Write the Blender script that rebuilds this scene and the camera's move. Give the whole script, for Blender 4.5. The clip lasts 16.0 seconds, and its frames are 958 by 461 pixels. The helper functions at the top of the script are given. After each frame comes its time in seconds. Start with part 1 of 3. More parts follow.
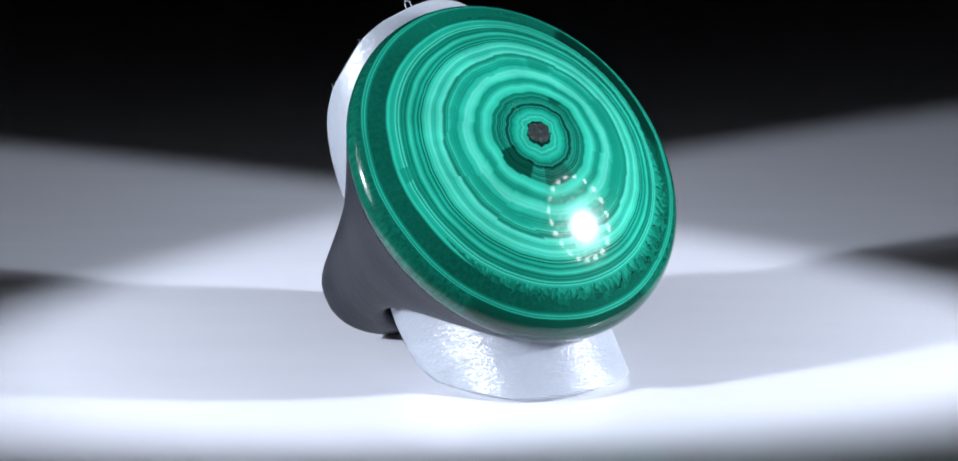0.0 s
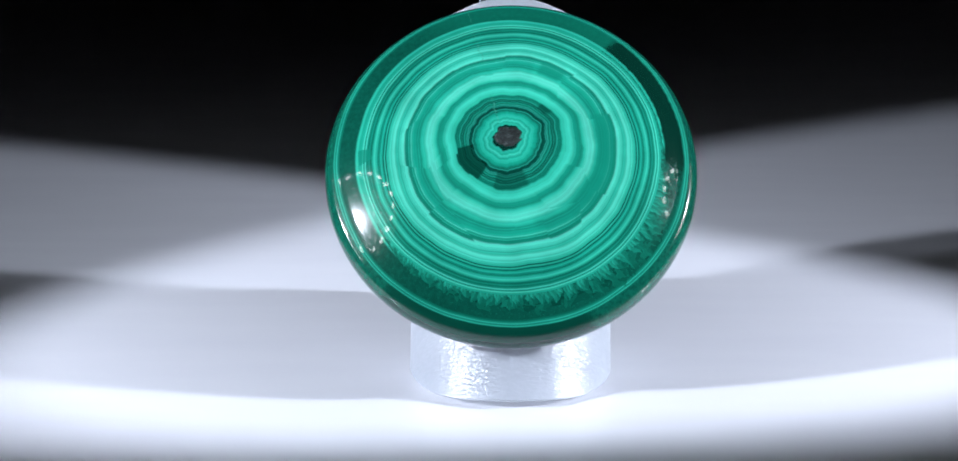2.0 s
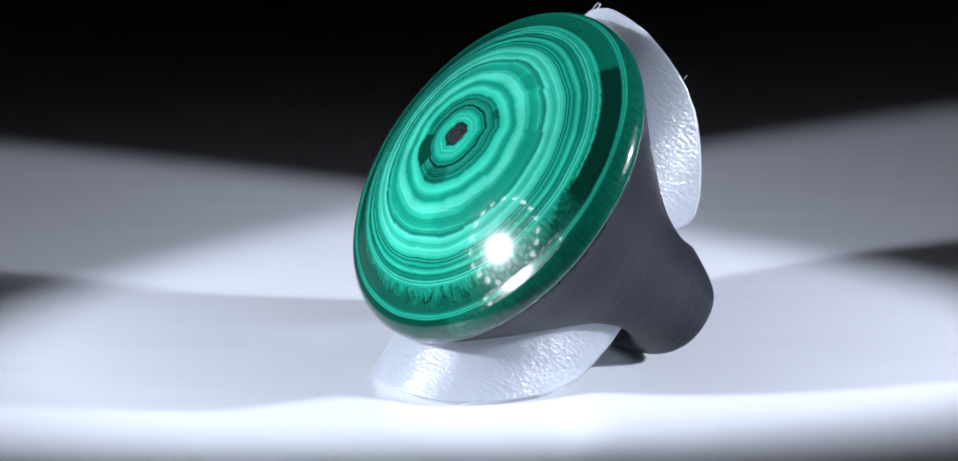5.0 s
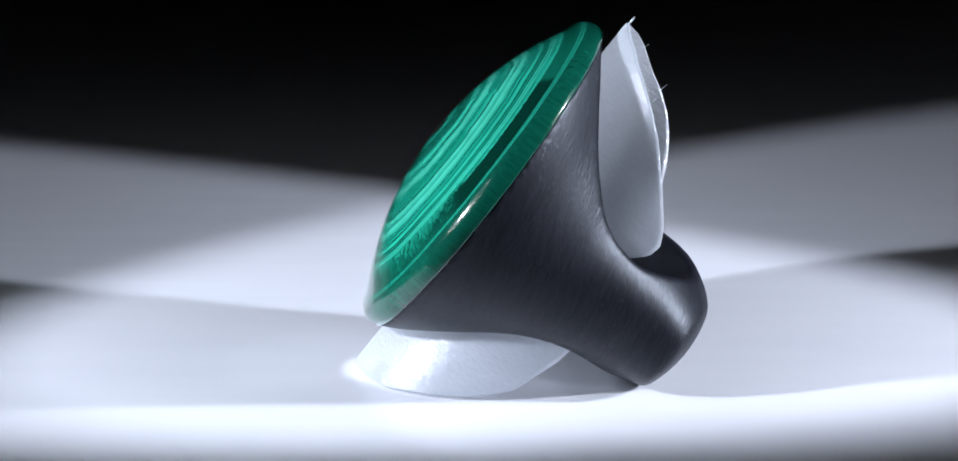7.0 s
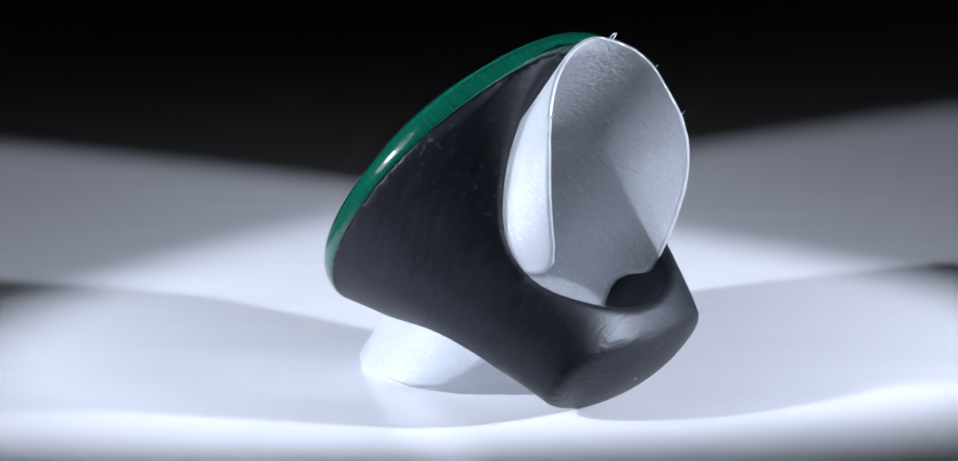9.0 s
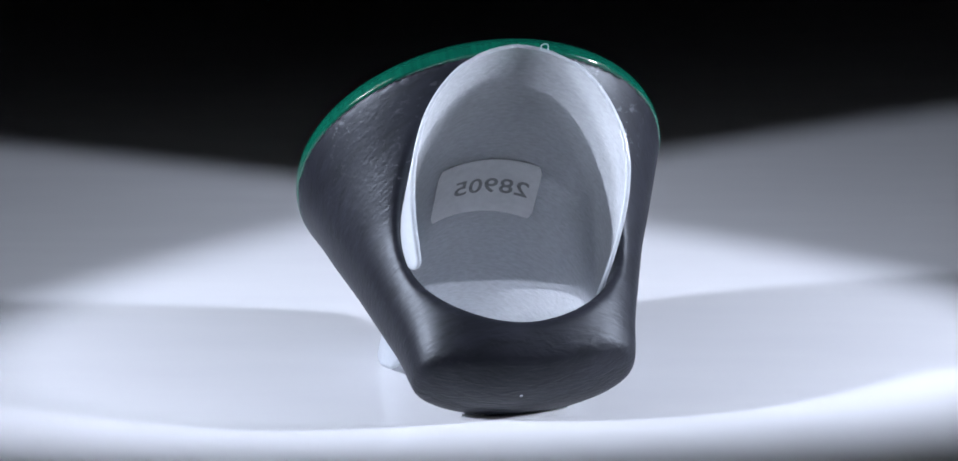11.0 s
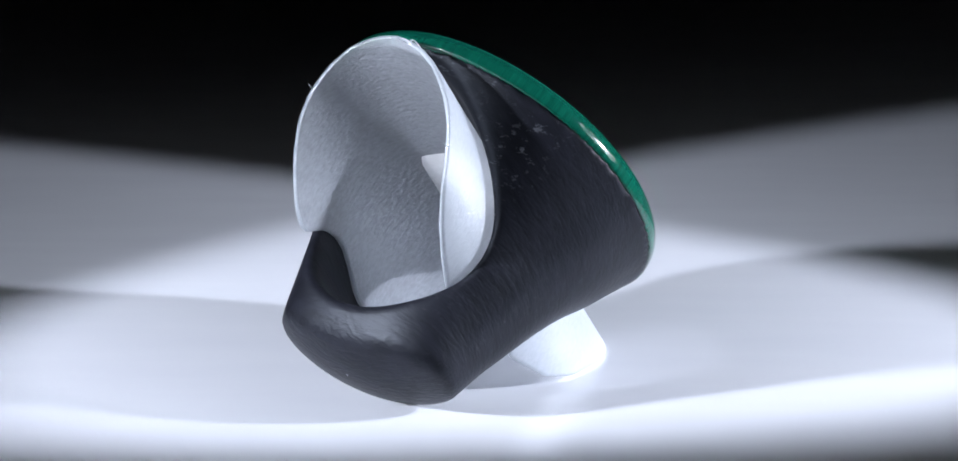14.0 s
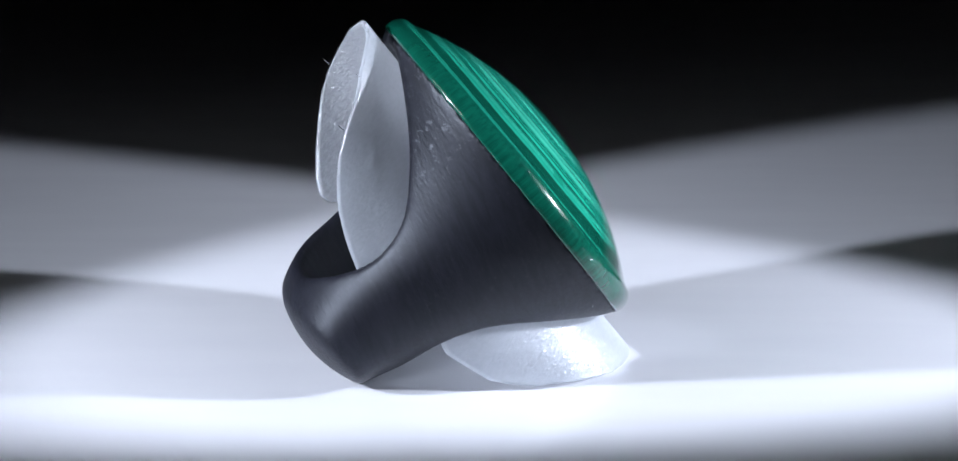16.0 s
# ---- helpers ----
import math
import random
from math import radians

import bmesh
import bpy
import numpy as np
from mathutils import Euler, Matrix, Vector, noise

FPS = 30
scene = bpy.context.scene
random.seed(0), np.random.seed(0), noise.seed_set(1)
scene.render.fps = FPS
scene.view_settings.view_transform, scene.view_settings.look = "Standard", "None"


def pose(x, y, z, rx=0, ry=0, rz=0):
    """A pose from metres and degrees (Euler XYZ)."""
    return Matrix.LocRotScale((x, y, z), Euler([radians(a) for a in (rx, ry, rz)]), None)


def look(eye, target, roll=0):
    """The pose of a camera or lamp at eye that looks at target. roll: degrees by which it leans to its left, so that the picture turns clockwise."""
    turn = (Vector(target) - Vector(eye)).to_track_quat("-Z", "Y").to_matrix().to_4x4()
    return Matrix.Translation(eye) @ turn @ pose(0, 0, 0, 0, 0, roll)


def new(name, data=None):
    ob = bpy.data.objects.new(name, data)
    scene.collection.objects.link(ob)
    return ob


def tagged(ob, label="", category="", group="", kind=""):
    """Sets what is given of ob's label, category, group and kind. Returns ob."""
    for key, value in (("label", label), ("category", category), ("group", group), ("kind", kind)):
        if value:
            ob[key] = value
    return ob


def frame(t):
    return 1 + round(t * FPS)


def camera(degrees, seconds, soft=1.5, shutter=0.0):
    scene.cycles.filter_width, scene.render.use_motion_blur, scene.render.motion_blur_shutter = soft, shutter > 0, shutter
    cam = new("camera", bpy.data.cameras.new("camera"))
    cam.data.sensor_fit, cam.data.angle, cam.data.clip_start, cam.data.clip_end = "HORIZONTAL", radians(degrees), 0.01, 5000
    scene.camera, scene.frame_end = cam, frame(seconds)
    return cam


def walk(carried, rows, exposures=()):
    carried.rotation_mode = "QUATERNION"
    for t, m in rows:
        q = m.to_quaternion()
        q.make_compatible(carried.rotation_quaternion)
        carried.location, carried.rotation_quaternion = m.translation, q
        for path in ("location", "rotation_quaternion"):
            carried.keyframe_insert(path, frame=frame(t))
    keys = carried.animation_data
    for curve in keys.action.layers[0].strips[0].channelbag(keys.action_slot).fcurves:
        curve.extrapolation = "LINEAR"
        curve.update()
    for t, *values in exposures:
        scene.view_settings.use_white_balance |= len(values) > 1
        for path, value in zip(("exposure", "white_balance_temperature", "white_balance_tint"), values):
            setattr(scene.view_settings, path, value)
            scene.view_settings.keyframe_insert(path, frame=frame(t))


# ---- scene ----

# Camera on a fixed stand, looking down at the turning ring.
MM = 0.001
SPIN = 18.426        # degrees a second, clockwise from above
FRONT = 1.7          # the second at which the ring stands as modelled
cam = camera(19.766, 16.0, soft=1.6)
EYE = pose(0.0, -0.20933, 0.06691, 75.088, 0.0, 0.3705)
walk(cam, [(0.0, EYE), (16.0, EYE)], exposures=[(0.0, 0.0), (16.0, 0.0)])


# ---- light ----
world = bpy.data.worlds.new("dark_studio")
world.use_nodes = True
world.node_tree.nodes["Background"].inputs[0].default_value = (0.7, 0.8, 1.0, 1)
world.node_tree.nodes["Background"].inputs[1].default_value = 0.0001
scene.world = world

# Two small lamps stand at the sides; place of each source, and the point it is turned to.
LAMP_RIGHT, AIM_RIGHT = Vector((0.1637, -0.0295, 0.0683)), Vector((-0.03737, 0.02167, 0.0))
LAMP_LEFT, AIM_LEFT = Vector((-0.1380, -0.0637, 0.0728)), Vector((0.01671, 0.02482, 0.0))


def spot(place, aim, watts, cone, blend, radius):
    lamp = bpy.data.lights.new("spot_beam", "SPOT")
    lamp.energy, lamp.spot_size, lamp.spot_blend, lamp.shadow_soft_size = watts, radians(cone), blend, radius
    lamp.color = (0.81, 0.87, 1.02)
    ob = new("spot_beam", lamp)
    ob.matrix_world = look(place, aim)
    return ob


spot(LAMP_RIGHT, AIM_RIGHT, 2.50, 23.8, 0.08, 0.0052)
spot(LAMP_LEFT, AIM_LEFT, 2.02, 23.0, 0.08, 0.0052)


# ---- materials ----
class Nodes:
    """A short way to write a node material."""

    def __init__(self, name):
        self.mat = bpy.data.materials.new(name)
        self.mat.use_nodes = True
        self.tree = self.mat.node_tree
        self.bsdf = self.tree.nodes["Principled BSDF"]
        self.coord = self.tree.nodes.new("ShaderNodeTexCoord").outputs["Object"]

    def node(self, kind, inputs=None, **props):
        n = self.tree.nodes.new(kind)
        for k, val in props.items():
            setattr(n, k, val)
        for k, val in (inputs or {}).items():
            self.put(n.inputs[k], val)
        return n

    def put(self, socket, val):
        if isinstance(val, bpy.types.NodeSocket):
            self.tree.links.new(val, socket)
        else:
            socket.default_value = val

    def math(self, op, a, b=0.0, c=0.0):
        return self.node("ShaderNodeMath", {0: a, 1: b, 2: c}, operation=op).outputs[0]

    def mix(self, fac, a, b, mode="MIX"):
        n = self.node("ShaderNodeMix", data_type="RGBA", blend_type=mode)
        self.put(n.inputs[0], fac)
        self.put(n.inputs[6], a)
        self.put(n.inputs[7], b)
        return n.outputs[2]

    def ramp(self, fac, stops, smooth="LINEAR"):
        n = self.node("ShaderNodeValToRGB", {0: fac})
        cr = n.color_ramp
        cr.interpolation = smooth
        while len(cr.elements) < len(stops):
            cr.elements.new(0.5)
        for e, (at, col) in zip(cr.elements, stops):
            e.position = at
            e.color = (*col, 1) if len(col) == 3 else col
        return n.outputs[0]

    def noise(self, vec, scale, detail=3.0, rough=0.5, dist=0.0):
        return self.node("ShaderNodeTexNoise", {"Vector": vec, "Scale": scale, "Detail": detail, "Roughness": rough, "Distortion": dist}).outputs[0]

    def scaled(self, vec, s):
        return self.node("ShaderNodeMapping", {"Vector": vec, "Scale": s}).outputs[0]

    def bump(self, height, strength, distance):
        b = self.node("ShaderNodeBump", {"Height": height, "Strength": strength, "Distance": distance})
        self.tree.links.new(b.outputs[0], self.bsdf.inputs["Normal"])

    def set(self, **kw):
        for k, val in kw.items():
            self.put(self.bsdf.inputs[k.replace("_", " ")], val)
        return self.mat


def grey(v):
    return (v, v, v)


def acrylic_material():
    m = Nodes("white_acrylic")
    big = m.noise(m.coord, 9.0, 3.0)
    streak = m.noise(m.scaled(m.coord, (12.0, 60.0, 10.0)), 4.0, 3.0)
    col = m.ramp(m.math("ADD", m.math("MULTIPLY", big, 0.5), m.math("MULTIPLY", streak, 0.5)), [(0.3, (0.74, 0.75, 0.80)), (0.7, (0.80, 0.81, 0.85))])
    return m.set(Base_Color=col, Roughness=0.07, IOR=1.35)


def cloth_material():
    m = Nodes("black_cloth")
    weave = m.noise(m.coord, 900.0, 2.0)
    m.bump(weave, 0.3, 0.0004)
    return m.set(Base_Color=m.ramp(weave, [(0.3, grey(0.002)), (0.7, grey(0.005))]), Roughness=0.95)


def lamp_metal():
    m = Nodes("black_lamp_paint")
    n = m.noise(m.coord, 400.0, 3.0)
    m.bump(n, 0.15, 0.0002)
    return m.set(Base_Color=m.ramp(n, [(0.3, grey(0.012)), (0.7, grey(0.022))]), Roughness=0.45)


def glow(name, colour, strength):
    m = Nodes(name)
    return m.set(Base_Color=(*grey(0.8), 1), Emission_Color=(*colour, 1), Emission_Strength=strength)


def chrome_material():
    m = Nodes("reflector_chrome")
    n = m.noise(m.coord, 120.0, 3.0)
    return m.set(Base_Color=(*grey(0.75), 1), Metallic=1.0, Roughness=m.ramp(n, [(0.3, grey(0.2)), (0.7, grey(0.34))]))


ACRYLIC = acrylic_material()
CLOTH = cloth_material()
LAMP_PAINT = lamp_metal()
LED_GLOW = glow("led_glow", (0.9, 0.95, 1.0), 15.0)
CORE_GLOW = glow("core_glow", (0.95, 0.97, 1.0), 0.6)
LENS_GLOW = glow("lens_glow", (0.92, 0.96, 1.0), 6.0)
CHROME = chrome_material()


def malachite_material():
    """Bands that widen from an off-centre dark core to the round rim; the object's own x and y run across the stone, in metres."""
    m = Nodes("malachite")
    cx, cy, rim = -0.25, 0.90, 14.5
    sep = m.node("ShaderNodeSeparateXYZ", {0: m.coord})
    x = m.math("MULTIPLY_ADD", sep.outputs[0], 1000.0, -cx)
    y = m.math("MULTIPLY_ADD", sep.outputs[1], 1000.0, -cy)
    z = m.math("MULTIPLY", sep.outputs[2], 1000.0)
    flat = m.node("ShaderNodeCombineXYZ", {0: x, 1: y, 2: 0.0}).outputs[0]
    dd = m.math("ADD", m.math("MULTIPLY", x, x), m.math("MULTIPLY", y, y))
    # share of the way from the core to the rim
    k = rim * rim - cx * cx - cy * cy
    dc = m.math("ADD", m.math("MULTIPLY", x, cx), m.math("MULTIPLY", y, cy))
    t0 = m.math("DIVIDE", m.math("ADD", dc, m.math("SQRT", m.math("MULTIPLY_ADD", dc, dc, m.math("MULTIPLY", dd, k)))), k)
    t0 = m.math("ADD", t0, m.math("MULTIPLY", m.math("MAXIMUM", m.math("SUBTRACT", 0.2, z), 0.0), 0.05))
    unit = m.node("ShaderNodeSeparateXYZ", {0: m.node("ShaderNodeVectorMath", {0: flat}, operation="NORMALIZE").outputs[0]})
    ux, uy = unit.outputs[0], unit.outputs[1]
    turn = m.math("DIVIDE", m.math("ARCTAN2", y, x), 2 * math.pi)      # -0.5 to 0.5, from east over north

    def sector(stops):
        """A value that follows the direction from the core; stops in degrees from -180 to 180."""
        return m.ramp(m.math("ADD", turn, 0.5), [((d + 180) / 360, grey(v)) for d, v in stops])

    def bell(value, at, width):
        return m.ramp(m.math("ABSOLUTE", m.math("SUBTRACT", value, at)), [(0.0, grey(1.0)), (width, grey(0.0))])

    def between(value, a, b, edge):
        return m.ramp(value, [(a - edge, grey(0.0)), (a + edge, grey(1.0)), (b - edge, grey(1.0)), (b + edge, grey(0.0))])

    # scallops that all bands share, a finer waver, and blocks shifted along small faults
    wob = m.node("ShaderNodeCombineXYZ", {0: ux, 1: uy, 2: m.math("MULTIPLY", t0, 1.6)}).outputs[0]
    lobes = m.math("SUBTRACT", m.noise(wob, 1.5, 1.0, 0.4), 0.5)
    scallop = m.math("SUBTRACT", m.noise(wob, 4.4, 1.5, 0.5), 0.5)
    inner = m.ramp(t0, [(0.0, grey(0.30)), (0.10, grey(0.50)), (0.20, grey(0.42)), (0.45, grey(0.33)), (0.75, grey(0.24)), (1.0, grey(0.10))])
    vor = m.node("ShaderNodeTexVoronoi", {"Vector": m.scaled(flat, (0.27, 0.27, 0.27)), "Scale": 1.0})
    block = m.math("SUBTRACT", m.node("ShaderNodeSeparateColor", {0: vor.outputs["Color"]}).outputs[0], 0.5)
    fault = m.math("MULTIPLY", block, m.ramp(t0, [(0.30, grey(0.0)), (0.36, grey(0.014)), (0.56, grey(0.016)), (0.60, grey(0.0))]))
    waver = m.math("MULTIPLY", m.math("ADD", m.math("MULTIPLY", lobes, 0.13), m.math("MULTIPLY", scallop, 0.050)), inner)
    t = m.math("ADD", m.math("ADD", t0, fault), waver)
    # the outer bands sit further in towards the south
    t = m.math("SUBTRACT", t, m.math("MULTIPLY", uy, m.ramp(t0, [(0.70, grey(0.0)), (0.84, grey(0.020)), (1.0, grey(0.026))])))
    K, D, G, M, L, P = (0.001, 0.020, 0.014), (0.003, 0.090, 0.058), (0.004, 0.185, 0.120), (0.008, 0.285, 0.190), (0.022, 0.41, 0.28), (0.085, 0.58, 0.43)
    B, F = (0.001, 0.060, 0.041), (0.045, 0.50, 0.355)
    main = m.ramp(t, [(0.0, K), (0.070, K), (0.080, L), (0.095, M), (0.106, F), (0.120, M), (0.134, L), (0.150, M), (0.168, G), (0.180, D),
                      (0.205, B), (0.212, D), (0.222, G), (0.245, D), (0.280, G), (0.290, L), (0.325, F), (0.350, M), (0.368, G), (0.388, L), (0.412, P), (0.430, P)])
    outer = m.ramp(t, [(0.430, P), (0.448, L), (0.475, M), (0.520, M), (0.552, G), (0.563, P), (0.585, F), (0.603, L), (0.618, P), (0.652, L), (0.661, G), (0.690, M), (0.710, G), (0.722, L), (0.740, G), (0.765, G),
                       (0.778, L), (0.800, M), (0.822, L), (0.832, D), (0.915, D), (0.930, G), (0.960, G), (1.0, D)])
    col = m.mix(m.math("GREATER_THAN", t, 0.430), main, outer)
    # broad soft stripes, then many fine lines, strongest outside the light middle bands
    soft = m.node("ShaderNodeTexNoise", {"W": t, "Scale": 30.0, "Detail": 2.0, "Roughness": 0.6}, noise_dimensions="1D").outputs[0]
    lines = m.node("ShaderNodeTexNoise", {"W": t, "Scale": 75.0, "Detail": 4.0, "Roughness": 0.75}, noise_dimensions="1D").outputs[0]
    force = m.ramp(t, [(0.06, grey(0.3)), (0.12, grey(0.3)), (0.21, grey(0.7)), (0.28, grey(0.6)), (0.31, grey(0.25)), (0.52, grey(0.35)), (0.60, grey(0.6)), (0.80, grey(0.75)), (0.83, grey(0.0)), (0.92, grey(0.0)), (0.96, grey(0.3))])
    col = m.mix(m.math("MULTIPLY", force, 0.8), col, m.mix(1.0, col, m.ramp(soft, [(0.36, grey(0.60)), (0.50, grey(1.0)), (0.66, grey(1.25))]), "MULTIPLY"))
    col = m.mix(force, col, m.mix(1.0, col, m.ramp(lines, [(0.38, grey(0.55)), (0.47, grey(1.0))]), "MULTIPLY"))
    col = m.mix(m.math("MULTIPLY", force, m.ramp(lines, [(0.56, grey(0.0)), (0.62, grey(0.6))])), col, (0.035, 0.46, 0.33, 1))
    for at, width, much, tone in ((0.214, 0.003, 0.5, F), (0.255, 0.002, 0.35, L), (0.523, 0.004, 0.75, P), (0.537, 0.002, 0.3, F), (0.562, 0.005, 0.7, P), (0.594, 0.003, 0.5, G), (0.609, 0.002, 0.4, G), (0.634, 0.003, 0.4, M),
                                  (0.6615, 0.0035, 0.9, B), (0.668, 0.003, 0.6, F), (0.676, 0.004, 0.9, B), (0.701, 0.003, 0.5, D), (0.722, 0.006, 0.6, F), (0.751, 0.003, 0.4, L),
                                  (0.771, 0.0035, 0.75, P), (0.779, 0.003, 0.8, B), (0.787, 0.004, 0.8, P), (0.934, 0.0024, 0.6, F), (0.947, 0.0022, 0.55, F)):
        col = m.mix(m.math("MULTIPLY", bell(t, at, width), much), col, (*tone, 1))
    mott = m.noise(flat, 2.6, 4.0, 0.65)
    # sectors of another tone
    tone = m.noise(m.node("ShaderNodeCombineXYZ", {0: ux, 1: uy, 2: m.math("MULTIPLY", t, 2.2)}).outputs[0], 1.5, 3.0, 0.6)
    col = m.mix(m.ramp(t, [(0.30, grey(0.25)), (0.46, grey(0.6)), (0.82, grey(0.4))]), col, m.ramp(tone, [(0.36, grey(0.62)), (0.60, grey(1.12))]), "MULTIPLY")
    col = m.mix(m.math("MULTIPLY", between(t, 0.455, 0.552, 0.006), sector([(-60, 0.0), (-35, 0.7), (18, 0.7), (20, 0.0), (52, 0.0), (54, 0.6), (68, 0.6), (70, 0.0)])), col, (*G, 1))
    # dark wedges round the core
    wedge = m.math("MULTIPLY", between(m.math("MULTIPLY_ADD", block, 0.02, t), 0.186, 0.285, 0.003), sector([(-168, 0.0), (-166, 0.9), (-124, 0.9), (-122, 0.0), (-106, 0.0), (-104, 0.55), (-70, 0.55), (-66, 0.0)]))
    col = m.mix(wedge, col, (0.001, 0.034, 0.021, 1))
    col = m.mix(m.math("MULTIPLY", between(t, 0.246, 0.287, 0.003), sector([(32, 0.0), (36, 0.75), (48, 0.75), (50, 0.0)])), col, (0.001, 0.045, 0.028, 1))
    # a broken chip of darker bands west of the core
    chip = m.math("MULTIPLY", between(m.math("MULTIPLY_ADD", turn, 0.5, t), 0.495, 0.565, 0.003), m.math("GREATER_THAN", m.math("ADD", uy, m.math("MULTIPLY", t0, 0.4)), 0.21))
    chip = m.math("MULTIPLY", chip, m.math("MULTIPLY", m.math("LESS_THAN", m.math("ADD", uy, m.math("MULTIPLY", t0, -0.5)), -0.09), m.math("LESS_THAN", ux, 0.0)))
    col = m.mix(m.math("MULTIPLY", chip, 0.75), col, (*G, 1))
    # faceted crystals that grow out of the light bands into the dark one, larger towards the south-east
    reach = sector([(-150, 0.0), (-128, 0.35), (-95, 0.6), (-55, 0.9), (-18, 1.0), (-6, 0.5), (3, 0.10), (25, 0.05), (50, 0.02), (60, 0.0)])
    band_dark = sector([(-180, 0.35), (-135, 0.55), (-100, 0.30), (-60, 0.20), (-20, 0.2), (-6, 0.95), (48, 0.95), (51, 0.0), (108, 0.0), (125, 0.45), (180, 0.4)])
    zone = between(t, 0.832, 0.921, 0.006)
    col = m.mix(m.math("MULTIPLY", zone, band_dark), col, m.mix(m.ramp(mott, [(0.40, grey(0.0)), (0.62, grey(0.6))]), (0.0012, 0.026, 0.017, 1), (*D, 1)))
    col = m.mix(m.math("MULTIPLY", zone, sector([(49, 0.0), (51, 0.8), (105, 0.8), (135, 0.0)])), col, m.mix(mott, (0.002, 0.080, 0.050, 1), (0.004, 0.150, 0.095, 1)))
    for count, start, size, light, shift in ((64, 0.905, 0.050, (0.003, 0.105, 0.066), 0.31), (90, 0.888, 0.050, (0.004, 0.130, 0.083), 0.64), (118, 0.868, 0.050, (0.005, 0.160, 0.104), 0.77), (150, 0.850, 0.046, (0.007, 0.195, 0.128), 0.13), (210, 0.834, 0.036, (0.011, 0.25, 0.165), 0.42), (290, 0.820, 0.026, (0.016, 0.31, 0.21), 0.52)):
        place = m.math("MULTIPLY_ADD", turn, float(count), m.math("MULTIPLY_ADD", m.noise(flat, 0.5 + shift, 1.0), 2.5, shift))
        cell = m.node("ShaderNodeTexWhiteNoise", {"W": m.math("FLOOR", place)}, noise_dimensions="1D").outputs[0]
        within = m.math("FRACT", place)
        tooth = m.math("SUBTRACT", 1.0, m.math("ABSOLUTE", m.math("MULTIPLY_ADD", within, 2.0, -1.0)))
        tip = m.math("MULTIPLY_ADD", m.math("MULTIPLY", tooth, m.math("MULTIPLY_ADD", cell, 0.8, 0.05)), m.math("MULTIPLY", reach, size), m.math("MULTIPLY_ADD", m.math("SUBTRACT", cell, 0.6), m.math("MULTIPLY", reach, 0.03), m.math("MULTIPLY_ADD", reach, (start - 0.815) * 1.15, 0.805)))
        mask = m.math("MULTIPLY", m.math("LESS_THAN", t, tip), m.math("GREATER_THAN", reach, 0.02))
        # lit and shaded side of each crystal, put into its colour
        face = m.math("MULTIPLY_ADD", m.math("GREATER_THAN", within, 0.5), -0.35, m.math("MULTIPLY_ADD", cell, 0.5, 0.65))
        shaded_facet = m.mix(1.0, (*light, 1), m.node("ShaderNodeCombineColor", {0: face, 1: face, 2: face}).outputs[0], "MULTIPLY")
        col = m.mix(m.math("MULTIPLY", mask, m.math("MULTIPLY", m.math("GREATER_THAN", t, 0.80), 0.72)), col, shaded_facet)
    flecks = m.ramp(m.noise(flat, 5.0, 3.0, 0.7), [(0.58, grey(0.0)), (0.66, grey(1.0))])
    col = m.mix(m.math("MULTIPLY", m.math("MULTIPLY", zone, reach), m.math("MULTIPLY", flecks, 0.45)), col, (0.008, 0.20, 0.13, 1))
    col = m.mix(m.math("MULTIPLY", between(m.math("MULTIPLY_ADD", mott, 0.03, t), 0.838, 0.940, 0.006), sector([(-7, 0.0), (-3, 0.92), (48, 0.92), (50, 0.0)])), col, (0.001, 0.024, 0.015, 1))
    # the girdle outside the twin lines, in blocks of lighter and darker green
    girdle = m.ramp(t, [(0.950, grey(0.0)), (0.954, grey(1.0))])
    col = m.mix(girdle, col, m.mix(sector([(-180, 1.0), (-131, 1.0), (-129, 0.0), (-66, 0.0), (-63, 1.0), (-24, 0.9), (-20, 0.35), (40, 0.6), (120, 0.6), (180, 1.0)]), (0.0015, 0.048, 0.031, 1), m.ramp(mott, [(0.35, (0.002, 0.062, 0.040)), (0.65, (0.004, 0.115, 0.074))])))
    # a healed crack above the core
    bend = m.math("MULTIPLY", m.math("SUBTRACT", m.noise(m.scaled(flat, (0.4, 0.9, 1.0)), 1.0, 2.0), 0.5), 0.9)
    crack_x = m.math("ABSOLUTE", m.math("SUBTRACT", m.math("MULTIPLY_ADD", y, 0.22, m.math("ADD", x, 0.45)), bend))
    crack = m.math("MULTIPLY", m.ramp(crack_x, [(0.0, grey(1.0)), (0.06, grey(0.0))]), m.ramp(m.math("MULTIPLY", y, 0.1), [(0.10, grey(0.0)), (0.12, grey(1.0)), (0.36, grey(0.8)), (0.38, grey(0.0)), (0.70, grey(0.0)), (0.72, grey(1.0)), (0.86, grey(1.0)), (0.88, grey(0.25)), (1.2, grey(0.35))]))
    col = m.mix(m.math("MULTIPLY", crack, 0.55), col, m.mix(m.math("GREATER_THAN", mott, 0.50), (0.004, 0.05, 0.03, 1), (0.09, 0.42, 0.30, 1)))
    # open crystal pit in the core
    pr = m.math("SQRT", m.math("MULTIPLY_ADD", x, m.math("MULTIPLY", x, 0.62), m.math("MULTIPLY", y, y)))
